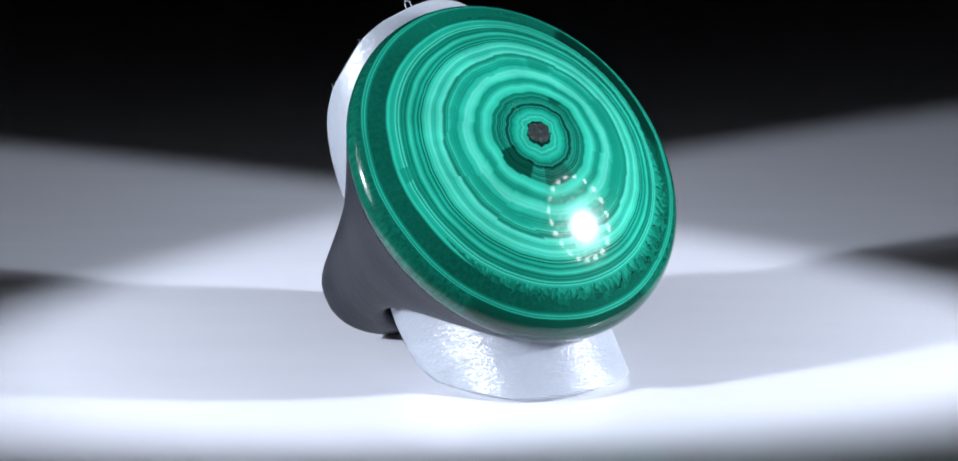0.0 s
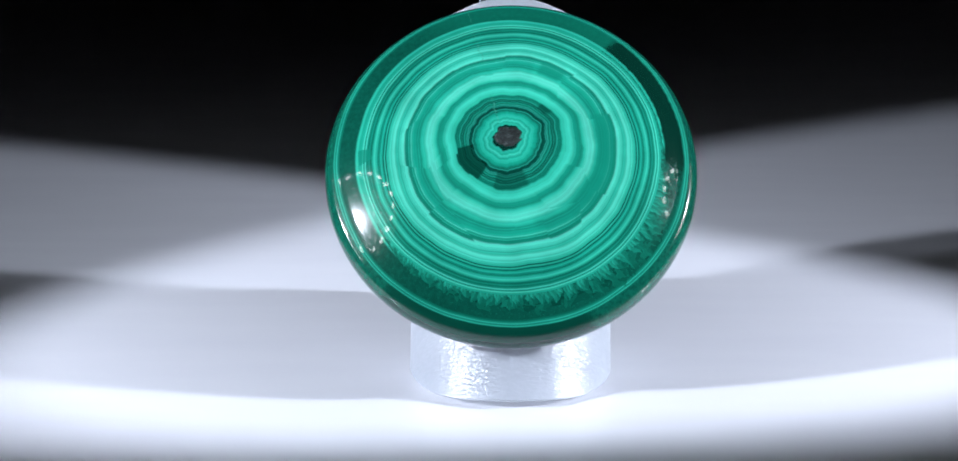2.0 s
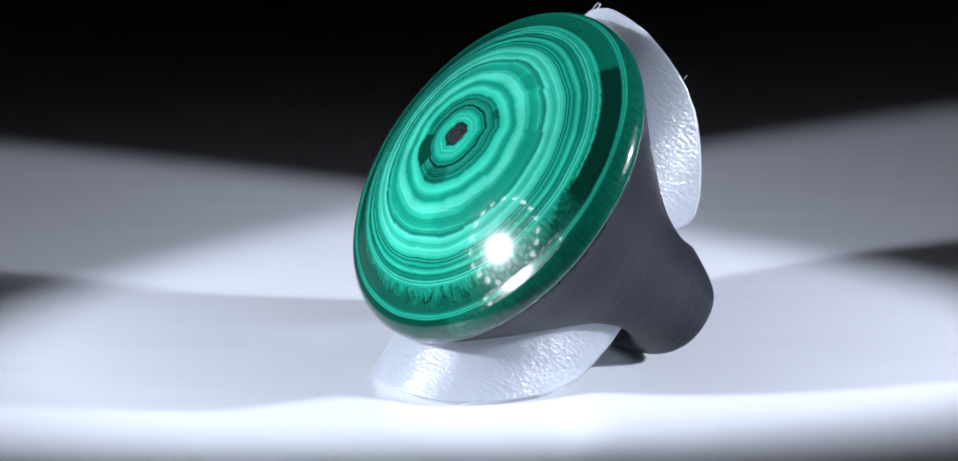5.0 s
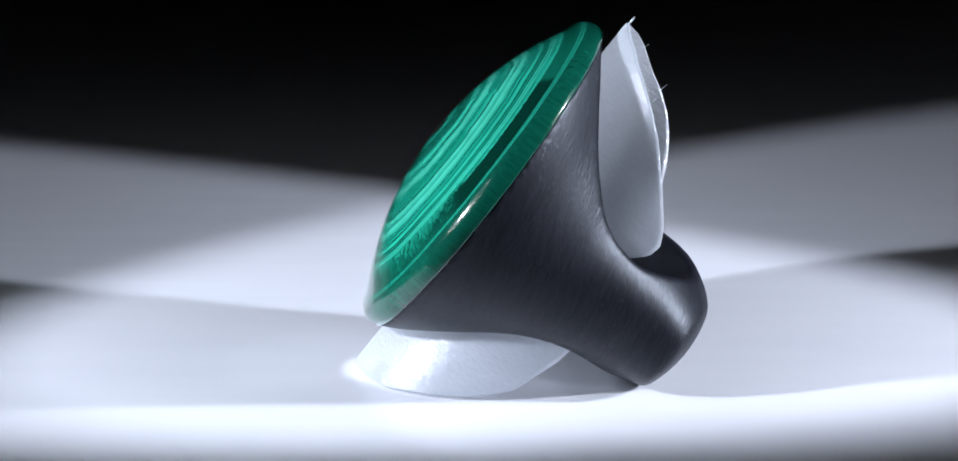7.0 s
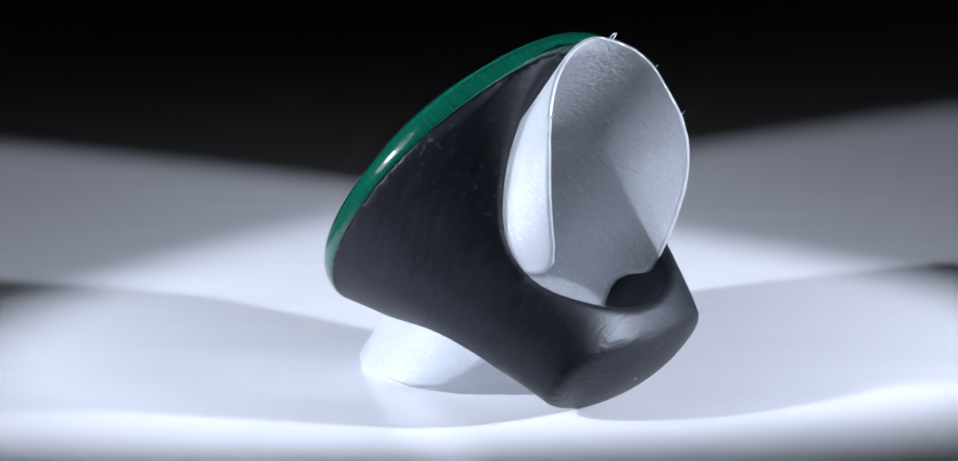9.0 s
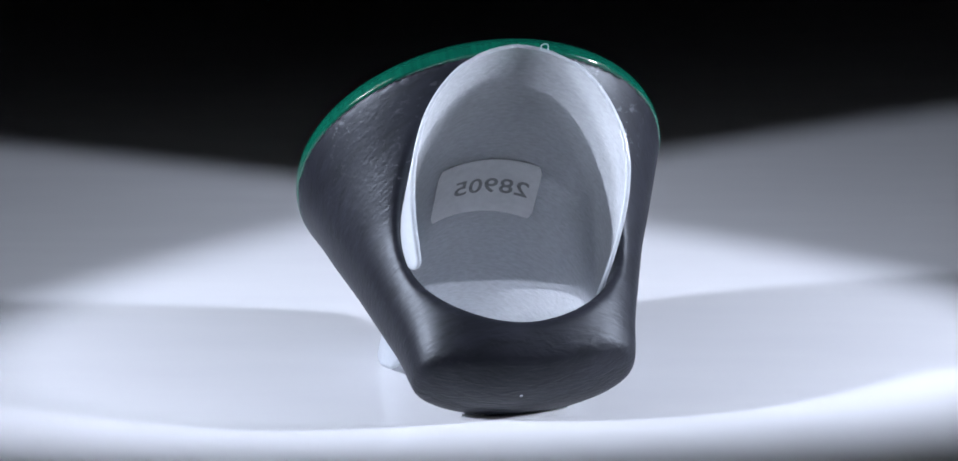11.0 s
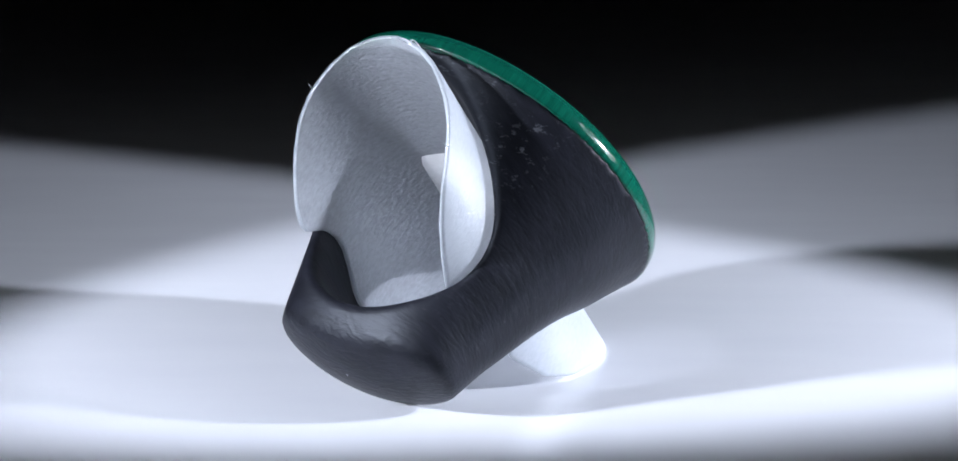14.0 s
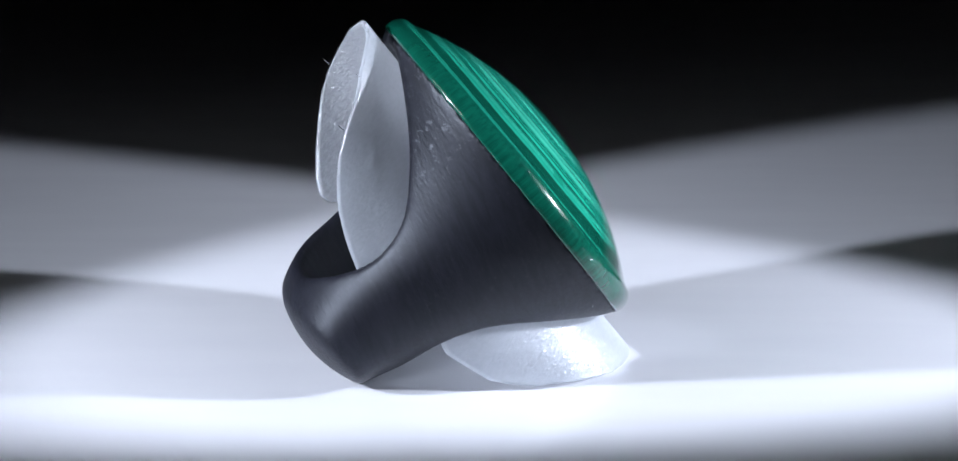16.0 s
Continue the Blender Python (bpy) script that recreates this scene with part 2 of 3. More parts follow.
    pit = m.ramp(m.math("ADD", pr, m.math("MULTIPLY", m.math("SUBTRACT", m.noise(flat, 1.8, 2.0), 0.5), 0.6)), [(0.76, grey(1.0)), (0.86, grey(0.0))])
    rock = m.noise(m.coord, 2600.0, 4.0, 0.7)
    col = m.mix(1.0, col, (1.0, 1.0, 0.965, 1), "MULTIPLY")
    col = m.mix(pit, col, m.ramp(rock, [(0.42, (0.003, 0.006, 0.006)), (0.60, (0.016, 0.026, 0.025)), (0.74, (0.10, 0.13, 0.125))]))
    m.bump(m.math("MULTIPLY", rock, pit), 0.9, 0.00025)
    return m.set(Base_Color=col, Roughness=m.math("MULTIPLY_ADD", pit, 0.3, 0.15), IOR=1.6, Specular_IOR_Level=0.20, Coat_Weight=0.85, Coat_Roughness=0.045, Coat_IOR=1.52)


def horn_material():
    """Blackened, hand-rubbed wood with fine ripples in layers across it."""
    m = Nodes("black_ebony")
    turned = m.node("ShaderNodeMapping", {"Vector": m.coord, "Rotation": (radians(-15), 0, 0)}).outputs[0]
    wide = m.noise(m.coord, 90.0, 2.0)
    rip = m.noise(m.scaled(turned, (480.0, 480.0, 2300.0)), 1.0, 2.5, 0.5, 0.35)
    scr = m.noise(m.scaled(turned, (1600.0, 1600.0, 5200.0)), 1.0, 2.0, 0.5)
    across = m.math("ABSOLUTE", m.node("ShaderNodeSeparateXYZ", {0: m.coord}).outputs[0])
    rubbed = m.ramp(m.math("MULTIPLY", across, 50.0), [(0.42, grey(1.0)), (0.58, grey(0.45))])
    amount = m.math("MULTIPLY", rubbed, m.ramp(m.noise(m.coord, 60.0, 2.0), [(0.38, grey(0.25)), (0.58, grey(1.0))]))
    # coarse curled grain on the cut end
    end = m.ramp(m.math("MULTIPLY", m.node("ShaderNodeSeparateXYZ", {0: m.coord}).outputs[2], -40.0), [(0.74, grey(0.0)), (0.79, grey(1.0))])
    curl = m.noise(m.scaled(m.coord, (520.0, 1500.0, 500.0)), 1.0, 2.0, 0.5, 1.6)
    fine = m.math("ADD", m.math("MULTIPLY", m.math("MULTIPLY", rip, amount), 0.46), m.math("MULTIPLY", scr, 0.26))
    m.bump(m.math("ADD", fine, m.math("MULTIPLY", m.math("MULTIPLY", curl, end), 0.8)), 0.55, 0.00016)
    col = m.ramp(m.math("ADD", m.math("MULTIPLY", rip, 0.6), m.math("MULTIPLY", wide, 0.4)), [(0.36, (0.0020, 0.0022, 0.0042)), (0.64, (0.0100, 0.0105, 0.0165))])
    # glints of small glossy bumps, painted as pale flecks, mostly on the upper flank
    flecks = m.ramp(m.noise(m.scaled(turned, (800.0, 2000.0, 2600.0)), 1.0, 3.0, 0.7), [(0.59, grey(0.0)), (0.66, grey(1.0))])
    col = m.mix(m.math("MULTIPLY", flecks, m.math("MULTIPLY", m.ramp(m.math("MULTIPLY", m.node("ShaderNodeSeparateXYZ", {0: m.coord}).outputs[1], 100.0), [(0.45, grey(0.10)), (0.70, grey(1.0))]), m.ramp(m.noise(m.coord, 140.0, 2.0), [(0.40, grey(0.15)), (0.55, grey(0.85))]))), col, (0.10, 0.105, 0.118, 1))
    dust = m.node("ShaderNodeTexVoronoi", {"Vector": m.coord, "Scale": 330.0})
    speck = m.math("MULTIPLY", m.math("LESS_THAN", dust.outputs["Distance"], 0.036), m.math("GREATER_THAN", m.node("ShaderNodeSeparateColor", {0: dust.outputs["Color"]}).outputs[1], 0.5))
    col = m.mix(speck, col, (0.45, 0.46, 0.48, 1))
    return m.set(Base_Color=col, Roughness=m.ramp(wide, [(0.3, grey(0.40)), (0.7, grey(0.52))]), IOR=1.41, Specular_Tint=(0.86, 0.92, 1.0, 1))


def frosted_material():
    """Thin milky plastic: part clear, part glowing through, with a pebbled gloss."""
    m = Nodes("frosted_plastic")
    grain = m.noise(m.scaled(m.coord, (2000.0, 4200.0, 2000.0)), 1.0, 2.0, 0.5, 0.3)
    pebbles = m.node("ShaderNodeBump", {"Height": grain, "Strength": 0.8, "Distance": 0.00020}).outputs[0]
    m.bump(grain, 0.45, 0.00012)
    m.set(Base_Color=(0.52, 0.56, 0.61, 1), Roughness=0.40, IOR=1.30)
    through_light = m.node("ShaderNodeBsdfTranslucent", {"Color": (0.87, 0.90, 0.94, 1)}).outputs[0]
    clear = m.node("ShaderNodeBsdfTransparent", {"Color": (0.97, 0.98, 0.99, 1)}).outputs[0]
    body = m.node("ShaderNodeMixShader", {0: 0.50, 1: m.bsdf.outputs[0], 2: through_light}).outputs[0]
    out = m.node("ShaderNodeMixShader", {0: m.math("MULTIPLY_ADD", grain, 0.12, 0.26), 1: body, 2: clear}).outputs[0]
    shine = m.node("ShaderNodeBsdfGlossy", {"Color": (1, 1, 1, 1), "Roughness": 0.26, "Normal": pebbles}).outputs[0]
    out = m.node("ShaderNodeMixShader", {0: 0.06, 1: out, 2: shine}).outputs[0]
    m.tree.links.new(out, m.tree.nodes["Material Output"].inputs["Surface"])
    return m.mat


def skin_material():
    """The inner, glossier skin of the plastic: nearly clear, with the same pebbles."""
    m = Nodes("plastic_inner_skin")
    grain = m.noise(m.scaled(m.coord, (1900.0, 4000.0, 1900.0)), 1.0, 2.0, 0.5, 0.3)
    pebbles = m.node("ShaderNodeBump", {"Height": grain, "Strength": 0.8, "Distance": 0.00022}).outputs[0]
    m.tree.links.new(pebbles, m.bsdf.inputs["Normal"])
    m.set(Base_Color=(0.80, 0.82, 0.85, 1), Roughness=0.30, IOR=1.5)
    clear = m.node("ShaderNodeBsdfTransparent", {"Color": (0.98, 0.985, 0.99, 1)}).outputs[0]
    out = m.node("ShaderNodeMixShader", {0: m.math("MULTIPLY_ADD", grain, 0.2, 0.74), 1: m.bsdf.outputs[0], 2: clear}).outputs[0]
    shine = m.node("ShaderNodeBsdfGlossy", {"Color": (0.96, 0.98, 1, 1), "Roughness": 0.32, "Normal": pebbles}).outputs[0]
    out = m.node("ShaderNodeMixShader", {0: 0.22, 1: out, 2: shine}).outputs[0]
    m.tree.links.new(out, m.tree.nodes["Material Output"].inputs["Surface"])
    return m.mat


def paper_material():
    m = Nodes("sticker_paper")
    n = m.noise(m.coord, 1500.0, 3.0)
    return m.set(Base_Color=m.ramp(n, [(0.3, grey(0.70)), (0.7, grey(0.78))]), Roughness=0.7)


def ink_material():
    m = Nodes("grey_ink")
    n = m.noise(m.coord, 2500.0, 2.0)
    return m.set(Base_Color=m.ramp(n, [(0.3, grey(0.20)), (0.7, grey(0.32))]), Roughness=0.7)


MALACHITE, EBONY, FROSTED, SKIN, PAPER, INK = malachite_material(), horn_material(), frosted_material(), skin_material(), paper_material(), ink_material()


# ---- helpers of this scene ----
def link_mesh(name, verts, faces, material, parent=None, label="", smooth=True):
    me = bpy.data.meshes.new(name)
    me.from_pydata([tuple(v) for v in verts], [], faces)
    me.materials.append(material)
    me.polygons.foreach_set("use_smooth", [smooth] * len(me.polygons))
    me.update()
    ob = new(name, me)
    ob.parent = parent
    return tagged(ob, label)


def part(name, bm, material, parent, label="", smooth=True):
    me = bpy.data.meshes.new(name)
    bm.normal_update()
    bm.to_mesh(me)
    bm.free()
    me.materials.append(material)
    me.polygons.foreach_set("use_smooth", [smooth] * len(me.polygons))
    ob = new(name, me)
    ob.parent = parent
    return tagged(ob, label)


def revolve(profile, steps):
    """A solid turned round z from (radius, height) pairs that begin and end on the axis."""
    verts, faces, rings = [], [], []
    for r, z in profile:
        if r <= 1e-9:
            rings.append([len(verts)])
            verts.append((0, 0, z))
        else:
            rings.append(list(range(len(verts), len(verts) + steps)))
            verts += [(r * math.cos(2 * math.pi * i / steps), r * math.sin(2 * math.pi * i / steps), z) for i in range(steps)]
    for a, b in zip(rings, rings[1:]):
        for i in range(steps):
            j = (i + 1) % steps
            if len(a) == 1 and len(b) > 1:
                faces.append((a[0], b[i], b[j]))
            elif len(b) == 1 and len(a) > 1:
                faces.append((a[i], b[0], a[j]))
            elif len(a) > 1:
                faces.append((a[i], b[i], b[j], a[j]))
    return verts, faces


def box_bm(size, centre, bevel=0.0):
    bm = bmesh.new()
    bmesh.ops.create_cube(bm, size=1.0)
    for v in bm.verts:
        v.co = Vector((v.co.x * size[0] + centre[0], v.co.y * size[1] + centre[1], v.co.z * size[2] + centre[2]))
    if bevel:
        bmesh.ops.bevel(bm, geom=bm.edges[:], offset=bevel, segments=3, affect="EDGES", profile=0.5)
    return bm


# ---- the studio ----
def studio():
    floor = part("floor", box_bm((1.2, 1.2, 0.01), (0, 0, -0.005)), ACRYLIC, None, "glossy white acrylic base sheet, lit in soft pools", smooth=False)
    tagged(floor, category="floor", kind="structure")
    for name, size, at in (("wall_north", (1.22, 0.01, 0.8), (0, 0.606, 0.39)), ("wall_south", (1.22, 0.01, 0.8), (0, -0.606, 0.39)),
                           ("wall_east", (0.01, 1.2, 0.8), (0.606, 0, 0.39)), ("wall_west", (0.01, 1.2, 0.8), (-0.606, 0, 0.39))):
        w = part(name, box_bm(size, at), CLOTH, None, "black studio cloth wall in darkness", smooth=False)
        tagged(w, category="wall", kind="structure")
    c = part("ceiling", box_bm((1.22, 1.22, 0.01), (0, 0, 0.796)), CLOTH, None, "black studio cloth ceiling in darkness", smooth=False)
    tagged(c, category="ceiling", kind="structure")


studio()


# ---- the ring ----
# The ring's own frame: b across, a along the finger hole (up and back), n out of the stone. Millimetres, from the stone's centre.
AZ, EL = radians(5.367), radians(37.706)
RING_N = Vector((math.cos(EL) * math.sin(AZ), -math.cos(EL) * math.cos(AZ), math.sin(EL)))
RING_B = Vector((math.cos(AZ), math.sin(AZ), 0))
RING_A = RING_N.cross(RING_B)
RING_C = Vector((1.277, -1.190, 16.325)) * MM
TO_RING = Matrix.Translation(RING_C) @ Matrix((RING_B, RING_A, RING_N)).transposed().to_4x4()
HOLE_N, HOLE_R = -9.7, 8.25


def soft_max(a, b, k):
    h = np.clip(0.5 + 0.5 * (a - b) / k, 0, 1)
    return b + (a - b) * h + k * h * (1 - h)


def band_field(b, a, n):
    """Signed distance, roughly, of the ring's body: a tapering block with a round finger hole through it."""
    lv = [-22.0, -19.5, -16.5, -12.5, -9.0, -5.0, -2.5, -0.9, 0.5]

    def eased(values):
        return sum(np.interp(n + d, lv, values) * w for d, w in ((-1.3, 0.15), (-0.65, 0.22), (0, 0.26), (0.65, 0.22), (1.3, 0.15)))

    hi = eased([1.8, 3.66, 4.89, 5.84, 7.4, 11.0, 13.2, 14.40, 14.95])
    lo = eased([-4.8, -5.3, -6.3, -7.6, -9.3, -12.3, -13.55, -14.45, -14.95])
    half = eased([7.5, 8.6, 9.1, 10.35, 11.45, 13.0, 13.85, 14.45, 14.95])
    p = eased([2.5, 2.4, 2.35, 2.3, 2.15, 1.95, 1.97, 2.0, 2.0])
    mid, ha = (hi + lo) / 2, (hi - lo) / 2
    g = ((np.abs(b) / half) ** p + (np.abs(a - mid) / ha) ** p) ** (1 / p) - 1
    side = g * np.minimum(half, ha)
    base = -21.45 + b * b * 0.024 + (a + 0.8) ** 2 * 0.057 - n
    body = soft_max(soft_max(side, base, 0.4), n + 0.85, 0.08)
    hole = HOLE_R - np.sqrt(b * b + (n - HOLE_N) ** 2)
    return soft_max(body, hole, 1.1)


def surface_net(field, low, high, step):
    """A quad mesh of the field's zero surface."""
    ax = [np.arange(l, h + step, step) for l, h in zip(low, high)]
    X, Y, Z = np.meshgrid(*ax, indexing="ij")
    F = field(X, Y, Z)
    nx, ny, nz = (s - 1 for s in F.shape)
    inside = F < 0
    total = np.zeros((nx, ny, nz, 3))
    count = np.zeros((nx, ny, nz))
    corner = [(i, j, k) for i in (0, 1) for j in (0, 1) for k in (0, 1)]
    cut = lambda c, A: A[c[0]:c[0] + nx, c[1]:c[1] + ny, c[2]:c[2] + nz]
    for c in corner:
        for d in range(3):
            if c[d]:
                continue
            e = list(c)
            e[d] = 1
            f0, f1 = cut(c, F), cut(e, F)
            hit = (f0 < 0) != (f1 < 0)
            w = np.where(hit, f0 / np.where(hit, f0 - f1, 1), 0)
            for q in range(3):
                total[..., q] += np.where(hit, c[q] + (w if q == d else 0), 0)
            count += hit
    used = count > 0
    index = -np.ones(used.shape, int)
    index[used] = np.arange(used.sum())
    at = np.argwhere(used)
    verts = (at + total[used] / count[used][:, None]) * step + np.array(low)
    faces = []
    for d in range(3):
        u, v = (d + 1) % 3, (d + 2) % 3
        sh = [slice(0, None)] * 3
        s0, s1 = list(sh), list(sh)
        s0[d], s1[d] = slice(0, -1), slice(1, None)
        change = inside[tuple(s0)] != inside[tuple(s1)]
        for cell in np.argwhere(change):
            if cell[u] < 1 or cell[v] < 1 or cell[u] >= used.shape[u] + 0 or cell[v] >= used.shape[v] + 0:
                continue
            ids = []
            for du, dv in ((-1, -1), (0, -1), (0, 0), (-1, 0)):
                q = cell.copy()
                q[u] += du
                q[v] += dv
                ids.append(int(index[tuple(q)]))
            faces.append(tuple(ids) if inside[tuple(cell)] else tuple(reversed(ids)))
    # slide the points onto the surface
    for _ in range(3):
        e = 0.02
        f = field(*verts.T)
        grad = np.stack([(field(*(verts + e * np.eye(3)[q]).T) - f) / e for q in range(3)], 1)
        verts -= grad * (f / np.maximum((grad ** 2).sum(1), 1e-6))[:, None].clip(-0.3, 0.3)
    return verts, faces


def build_ring():
    ring = new("ring")
    tagged(ring, "black ebony cocktail ring with a large domed green malachite stone", "ring")
    verts, faces = surface_net(band_field, (-16.0, -16.0, -24.0), (16.0, 16.0, 0.0), 0.32)
    band = link_mesh("band", verts * MM, faces, EBONY, ring, "matt black rippled ebony band with a round finger hole")
    band.matrix_local = TO_RING
    # a low dome that turns over a rounded shoulder into the upright girdle
    ball = 26.3
    prof = [(r, 4.5 - ball + math.sqrt(ball * ball - r * r)) for r in np.linspace(0, 13.1, 44)]
    r0, z0 = prof[-1]
    prof += [(r0 + (14.52 - r0) * math.sin(q), z0 - (z0 + 0.45) * (1 - math.cos(q))) for q in np.linspace(0.55, math.pi / 2, 12)]
    prof += [(14.52, -0.6), (14.49, -0.80), (14.44, -0.90), (14.30, -0.95), (0.0, -0.95)]
    sv, sf = revolve([(r * MM, z * MM) for r, z in prof], 160)
    sf = [tuple(reversed(f)) for f in sf]
    stone = link_mesh("stone", sv, sf, MALACHITE, ring, "polished green malachite dome with concentric bands")
    stone.matrix_local = TO_RING
    return ring


# ---- the plastic stand in the finger hole ----
def stand_outline(a, side):
    """The half angle, in degrees, to which the curled sheet reaches at the height a."""
    at = [-18.3, -18.05, -17.6, -17.1, -16.1, -15.1, -13.9, -12.7, -10.3, -6.5]
    to = [1, 19, 33, 44, 56, 67, 78, 90, 106, 116]
    if side > 0:
        at += [-3.4, -2.4, -1.0, 0.4, 1.5, 2.6, 3.3, 3.9, 4.5, 5.5, 6.85, 8.6, 10.15, 11.85, 13.2, 14.4, 15.5, 16.0, 16.2]
        to += [120, 117, 108, 102.5, 101.5, 103.5, 106, 110, 114, 115.5, 110.5, 100.5, 91, 79.5, 67, 51, 32, 14, 1]
    else:
        at += [-4.3, -3.2, -2.1, -0.8, 0.6, 1.4, 2.0, 3.4, 4.9, 6.3, 8.3, 9.9, 11.3, 12.5, 13.5, 14.8, 15.5, 16.0, 16.2]
        to += [113, 110, 110, 114, 122, 126, 126.5, 124, 120, 116, 109, 101, 92, 80, 66, 50, 35, 14, 1]
    return float(np.interp(a, at, to))


def stand_point(phi, a, r):
    flare = 0.88 if phi > 0 else 0.28
    r = r + (0.10 + (flare - 0.10) * max(0.0, min(1.0, (a + 2.0) / 6.5))) * (abs(phi) / 115.0) ** 2
    s = radians(phi)
    return Vector((r * math.sin(s), a, HOLE_N + r * math.cos(s))) * MM


def build_stand():
    stand = new("ring_stand")
    tagged(stand, "frosted translucent plastic ring stand curled through the ring", "ring stand")
    rows = sorted(set([round(float(v), 3) for v in np.linspace(-17.9, 15.8, 110)] + [-18.3, -18.2, -18.1, -18.0, 3.0, 3.2, 3.4, 3.6, 3.8, 4.0, 4.2, 15.9, 16.0, 16.1, 16.15, 16.2]))
    cols, thick = 72, 0.34
    verts, faces = [], []
    for layer in (0, 1):
        for a in rows:
            lf, rt = -stand_outline(a, -1), stand_outline(a, 1)
            for j in range(cols + 1):
                phi = lf + (rt - lf) * j / cols
                rag = 0.05 * noise.noise(Vector((a * 3.1, phi * 0.3, 0))) if j in (0, cols) else 0.0
                verts.append(stand_point(phi, a + rag, 7.55 + thick * layer))
    w, n = cols + 1, len(rows)
    idx = lambda l, i, j: l * n * w + i * w + j
    for i in range(n - 1):
        for j in range(cols):
            faces.append((idx(0, i, j), idx(0, i + 1, j), idx(0, i + 1, j + 1), idx(0, i, j + 1)))
            faces.append((idx(1, i, j), idx(1, i, j + 1), idx(1, i + 1, j + 1), idx(1, i + 1, j)))
        for j in (0, cols):
            q = (idx(0, i, j), idx(1, i, j), idx(1, i + 1, j), idx(0, i + 1, j))
            faces.append(q if j == 0 else tuple(reversed(q)))
    for i in (0, n - 1):
        for j in range(cols):
            q = (idx(0, i, j), idx(0, i, j + 1), idx(1, i, j + 1), idx(1, i, j))
            faces.append(q if i == 0 else tuple(reversed(q)))
    sheet = link_mesh("sheet", verts, faces, FROSTED, stand, "curled frosted translucent plastic sheet")
    sheet.data.materials.append(SKIN)
    for face in sheet.data.polygons:
        face.material_index = 1 if max(face.vertices) < n * w else 0
    sheet.matrix_local = TO_RING

    # a curl of flash left at the tip
    bv, bf = [], []
    loop = [Vector((-2.55 + 0.42 * x, 15.85 + 0.75 * y, HOLE_N + 7.45)) for x, y in ((0, 0), (0.1, 0.55), (0.35, 0.95), (0.9, 1.0), (1.45, 0.8), (1.35, 0.35), (1.5, -0.1))]
    for i, k in enumerate(loop):
        for u, v in ((0, 0.05), (0.05, 0), (0, -0.05), (-0.05, 0)):
            bv.append((k + Vector((u, u, v))) * MM)
        if i:
            bf += [((i - 1) * 4 + q, (i - 1) * 4 + (q + 1) % 4, i * 4 + (q + 1) % 4, i * 4 + q) for q in range(4)]
    for phi, a, lean in ((-80, 12.9, 0.2), (-95, 10.6, -0.1), (-99, 9.6, 0.3), (-52, 14.8, 0.1), (64, 13.9, 0.2)):
        root = stand_point(phi, a, 7.75)
        out = Vector((math.sin(radians(phi)) * -0.1, 0.8, lean - 0.35)).normalized() * 0.32 * MM
        side = out.orthogonal().normalized() * 0.045 * MM
        other = out.cross(side).normalized() * 0.045 * MM
        hv = [root - out + side, root - out - side * 0.5 + other, root - out - side * 0.5 - other, root + out * 0.7 + side * 1.6, root + out]
        link_mesh("flash_hair", hv, [(0, 1, 3), (1, 2, 3), (2, 0, 3), (0, 2, 1), (1, 4, 3), (2, 3, 4)], FROSTED, stand).matrix_local = TO_RING
    link_mesh("flash_loop", bv, bf, FROSTED, stand, "tiny loop of moulding flash").matrix_local = TO_RING

    # paper sticker inside the curl, with its number
    sv, sf = [], []
    us, vs = np.linspace(-33, 33, 25), np.linspace(-3.3, 3.1, 9)
    for layer in (0, 1):
        for v in vs:
            for u in us:
                k = 1.0 - 0.05 * (abs(u) / 33 > 0.96) * (abs(v) > 2.9)
                sv.append(stand_point(u * k, v * k + 0.1, 7.50 + 0.04 * layer))
    w, n = len(us), len(vs)
    for i in range(n - 1):
        for j in range(w - 1):
            q = (i * w + j, (i + 1) * w + j, (i + 1) * w + j + 1, i * w + j + 1)
            sf += [q, tuple(n * w + t for t in reversed(q))]
    sticker = link_mesh("sticker", sv, sf, PAPER, stand, "small white paper sticker with a printed number")
    sticker.matrix_local = TO_RING
    for k, sign in enumerate("28905"):
        curve = bpy.data.curves.new("digit", "FONT")
        curve.body, curve.size, curve.resolution_u, curve.offset = sign, 2.45, 4, 0.035
        tmp = new("digit", curve)
        me = bpy.data.meshes.new_from_object(tmp.evaluated_get(bpy.context.evaluated_depsgraph_get()))
        bpy.data.objects.remove(tmp)
        left, right = min(v.co.x for v in me.vertices), max(v.co.x for v in me.vertices)
        for v in me.vertices:
            x = (v.co.x - (left + right) / 2) / (right - left) * 8.2 + (k - 2) * 9.45
            v.co = stand_point(-4.5 + x, -0.75 + v.co.y, 7.47)
        me.materials.append(INK)
        digit = new("digit", me)
        digit.parent = sticker
        digit.matrix_local = Matrix.Identity(4)
        tagged(digit, "grey printed digit")
    return stand


RING = build_ring()
STAND = build_stand()


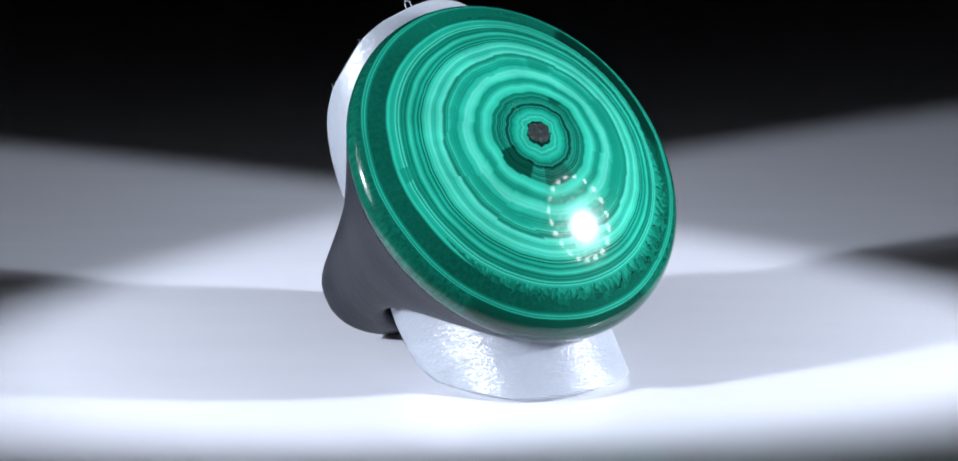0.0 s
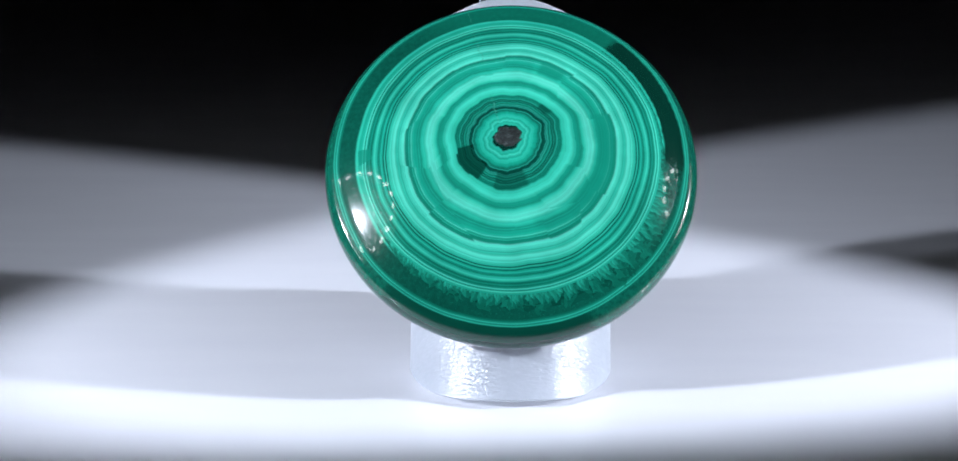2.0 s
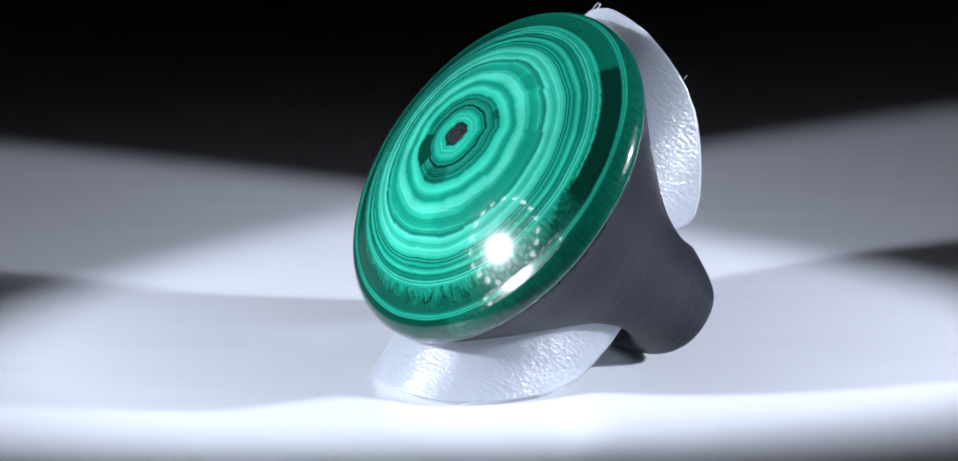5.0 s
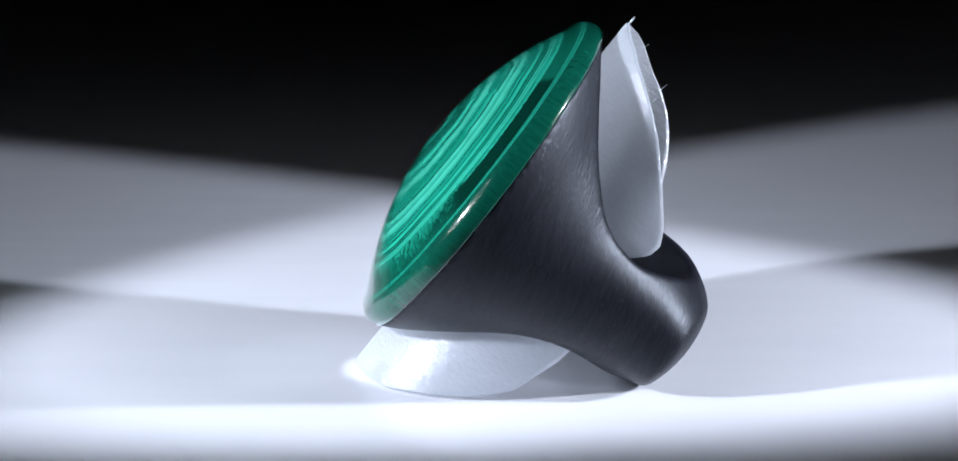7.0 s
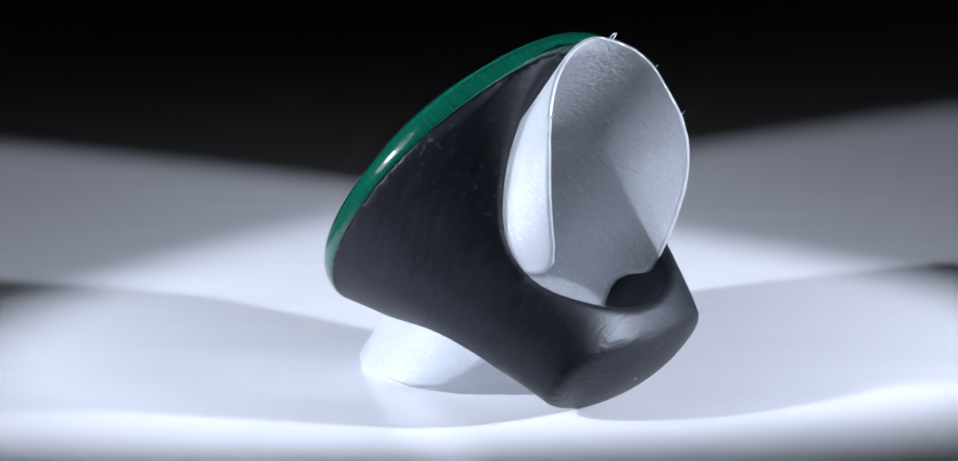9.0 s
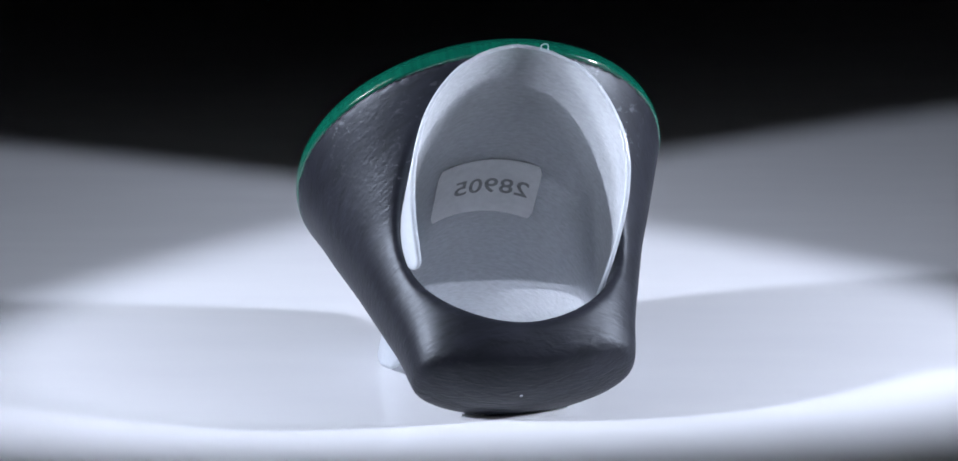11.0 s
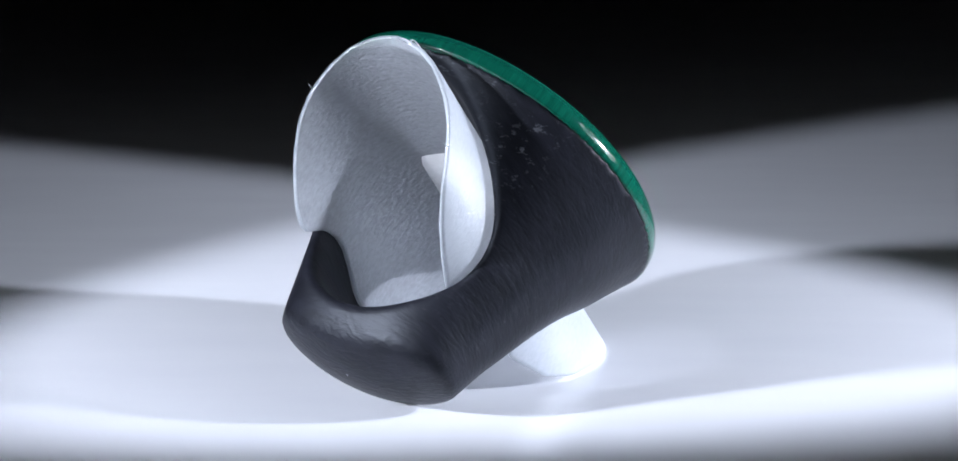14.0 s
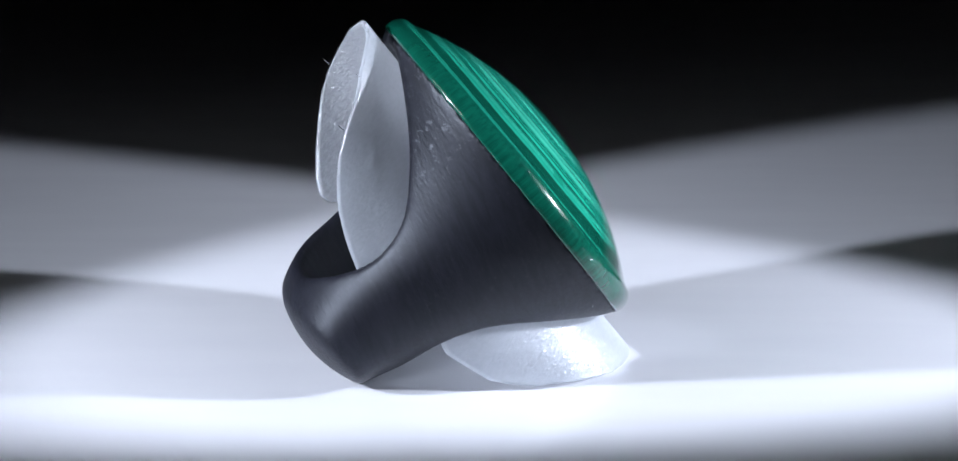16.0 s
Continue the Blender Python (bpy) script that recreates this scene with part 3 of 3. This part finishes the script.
# ---- the two lamps beside the base, seen as highlights on the stone ----
def build_lamp(place, aim):
    lamp = new("led_lamp")
    tagged(lamp, "small black gooseneck lamp with a ring of white LEDs", "lamp", group="lamps beside the ring")
    foot = Vector(place) + (Vector(place) - Vector(aim)).normalized() * 0.10
    lamp.matrix_world = Matrix.Translation((foot.x, foot.y, 0))
    head = look(place, (0.001, -0.002, 0.016)) @ pose(0, 0.009, 0.004) @ Matrix.Scale(1.3, 4)
    local = lamp.matrix_world.inverted() @ head
    shell = [(0.0, 0.030), (0.016, 0.030), (0.022, 0.026), (0.033, 0.008), (0.0345, -0.002), (0.0335, -0.002), (0.0325, 0.006), (0.020, 0.020), (0.0, 0.022)]
    v, f = revolve(shell, 48)
    s = link_mesh("shade", v, f, LAMP_PAINT, lamp, "black flared lamp shade")
    s.matrix_local = local
    v, f = revolve([(0.0, 0.016), (0.012, 0.016), (0.022, 0.011), (0.030, 0.004), (0.030, 0.005), (0.022, 0.012), (0.012, 0.017), (0.0, 0.017)], 48)
    b = link_mesh("reflector", v, f, CHROME, lamp, "satin chrome reflector")
    b.matrix_local = local
    v, f = revolve([(0.0, 0.0075), (0.008, 0.0080), (0.0115, 0.011), (0.0115, 0.014), (0.0, 0.014)], 32)
    c = link_mesh("bulb", v, f, CORE_GLOW, lamp, "bright white lamp core")
    c.matrix_local = local
    for count, far, deep in ((14, 0.0158, 0.0105), (20, 0.0215, 0.0080), (24, 0.0262, 0.0045)):
        for i in range(count):
            q = 2 * math.pi * (i + 0.5 * (far > 0.02)) / count
            v, f = revolve([(0.0, -0.0009), (0.0012, -0.0006), (0.0021, 0.0002), (0.0023, 0.0012), (0.0, 0.0012)], 10)
            lens = link_mesh("lens", v, f, LENS_GLOW, lamp, "small glowing lens")
            lens.matrix_local = local @ pose(far * math.cos(q), far * math.sin(q), deep)
            # unseen tube, added to keep the lens glow off the dark background
            v, f = revolve([(0.0, 0.0016), (0.0027, 0.0016), (0.0027, -0.0120), (0.0024, -0.0120), (0.0024, 0.0013), (0.0, 0.0013)], 12)
            link_mesh("lens_spill_cup", v, f, LAMP_PAINT, lens, "added black cup that limits spill light")
    for i in range(20):
        q = 2 * math.pi * i / 20
        at = local @ pose(0.0298 * math.cos(q), 0.0298 * math.sin(q), -0.0075)
        v, f = revolve([(0.0, 0.0064), (0.0028, 0.0064), (0.0028, 0.0070), (0.0, 0.0070)], 12)
        led = link_mesh("led", v, f, LED_GLOW, lamp)
        led.matrix_local = at
        # unseen cup, added so that the LED lights little but the stone
        v, f = revolve([(0.0, 0.0078), (0.0035, 0.0078), (0.0035, -0.003), (0.0032, -0.003), (0.0032, 0.0074), (0.0, 0.0074)], 12)
        link_mesh("led_spill_cup", v, f, LAMP_PAINT, led, "added black cup that limits spill light")
    v, f = revolve([(0.0, 0.0), (0.034, 0.0), (0.035, 0.002), (0.034, 0.007), (0.030, 0.009), (0.0, 0.009)], 40)
    link_mesh("base", v, f, LAMP_PAINT, lamp, "round black lamp foot")
    start, end = Vector((0, 0, 0.008)), local @ Vector((0, 0, 0.028))
    back = (local.to_3x3() @ Vector((0, 0, 1))).normalized()
    knots = []
    p1, p2 = start + Vector((0, 0, 0.07)), end + back * 0.05
    for i in range(25):
        t = i / 24
        knots.append(start * (1 - t) ** 3 + p1 * 3 * t * (1 - t) ** 2 + p2 * 3 * t * t * (1 - t) + end * t ** 3)
    vv, ff = [], []
    for i, k in enumerate(knots):
        d = (knots[min(i + 1, 24)] - knots[max(i - 1, 0)]).normalized()
        u = d.orthogonal().normalized() if i == 0 else (u - d * u.dot(d)).normalized()
        w = d.cross(u)
        vv += [k + (u * math.cos(j * math.pi / 6) + w * math.sin(j * math.pi / 6)) * 0.004 for j in range(12)]
        if i:
            ff += [((i - 1) * 12 + j, (i - 1) * 12 + (j + 1) % 12, i * 12 + (j + 1) % 12, i * 12 + j) for j in range(12)]
    link_mesh("gooseneck", vv, ff, LAMP_PAINT, lamp, "bent black gooseneck")
    return lamp


build_lamp(LAMP_RIGHT, AIM_RIGHT)
build_lamp(LAMP_LEFT, AIM_LEFT)


def motions():
    turn = [(k * 0.5, pose(0, 0, 0, 0, 0, -SPIN * (k * 0.5 - FRONT))) for k in range(33)]
    walk(RING, turn)
    walk(STAND, turn)


motions()
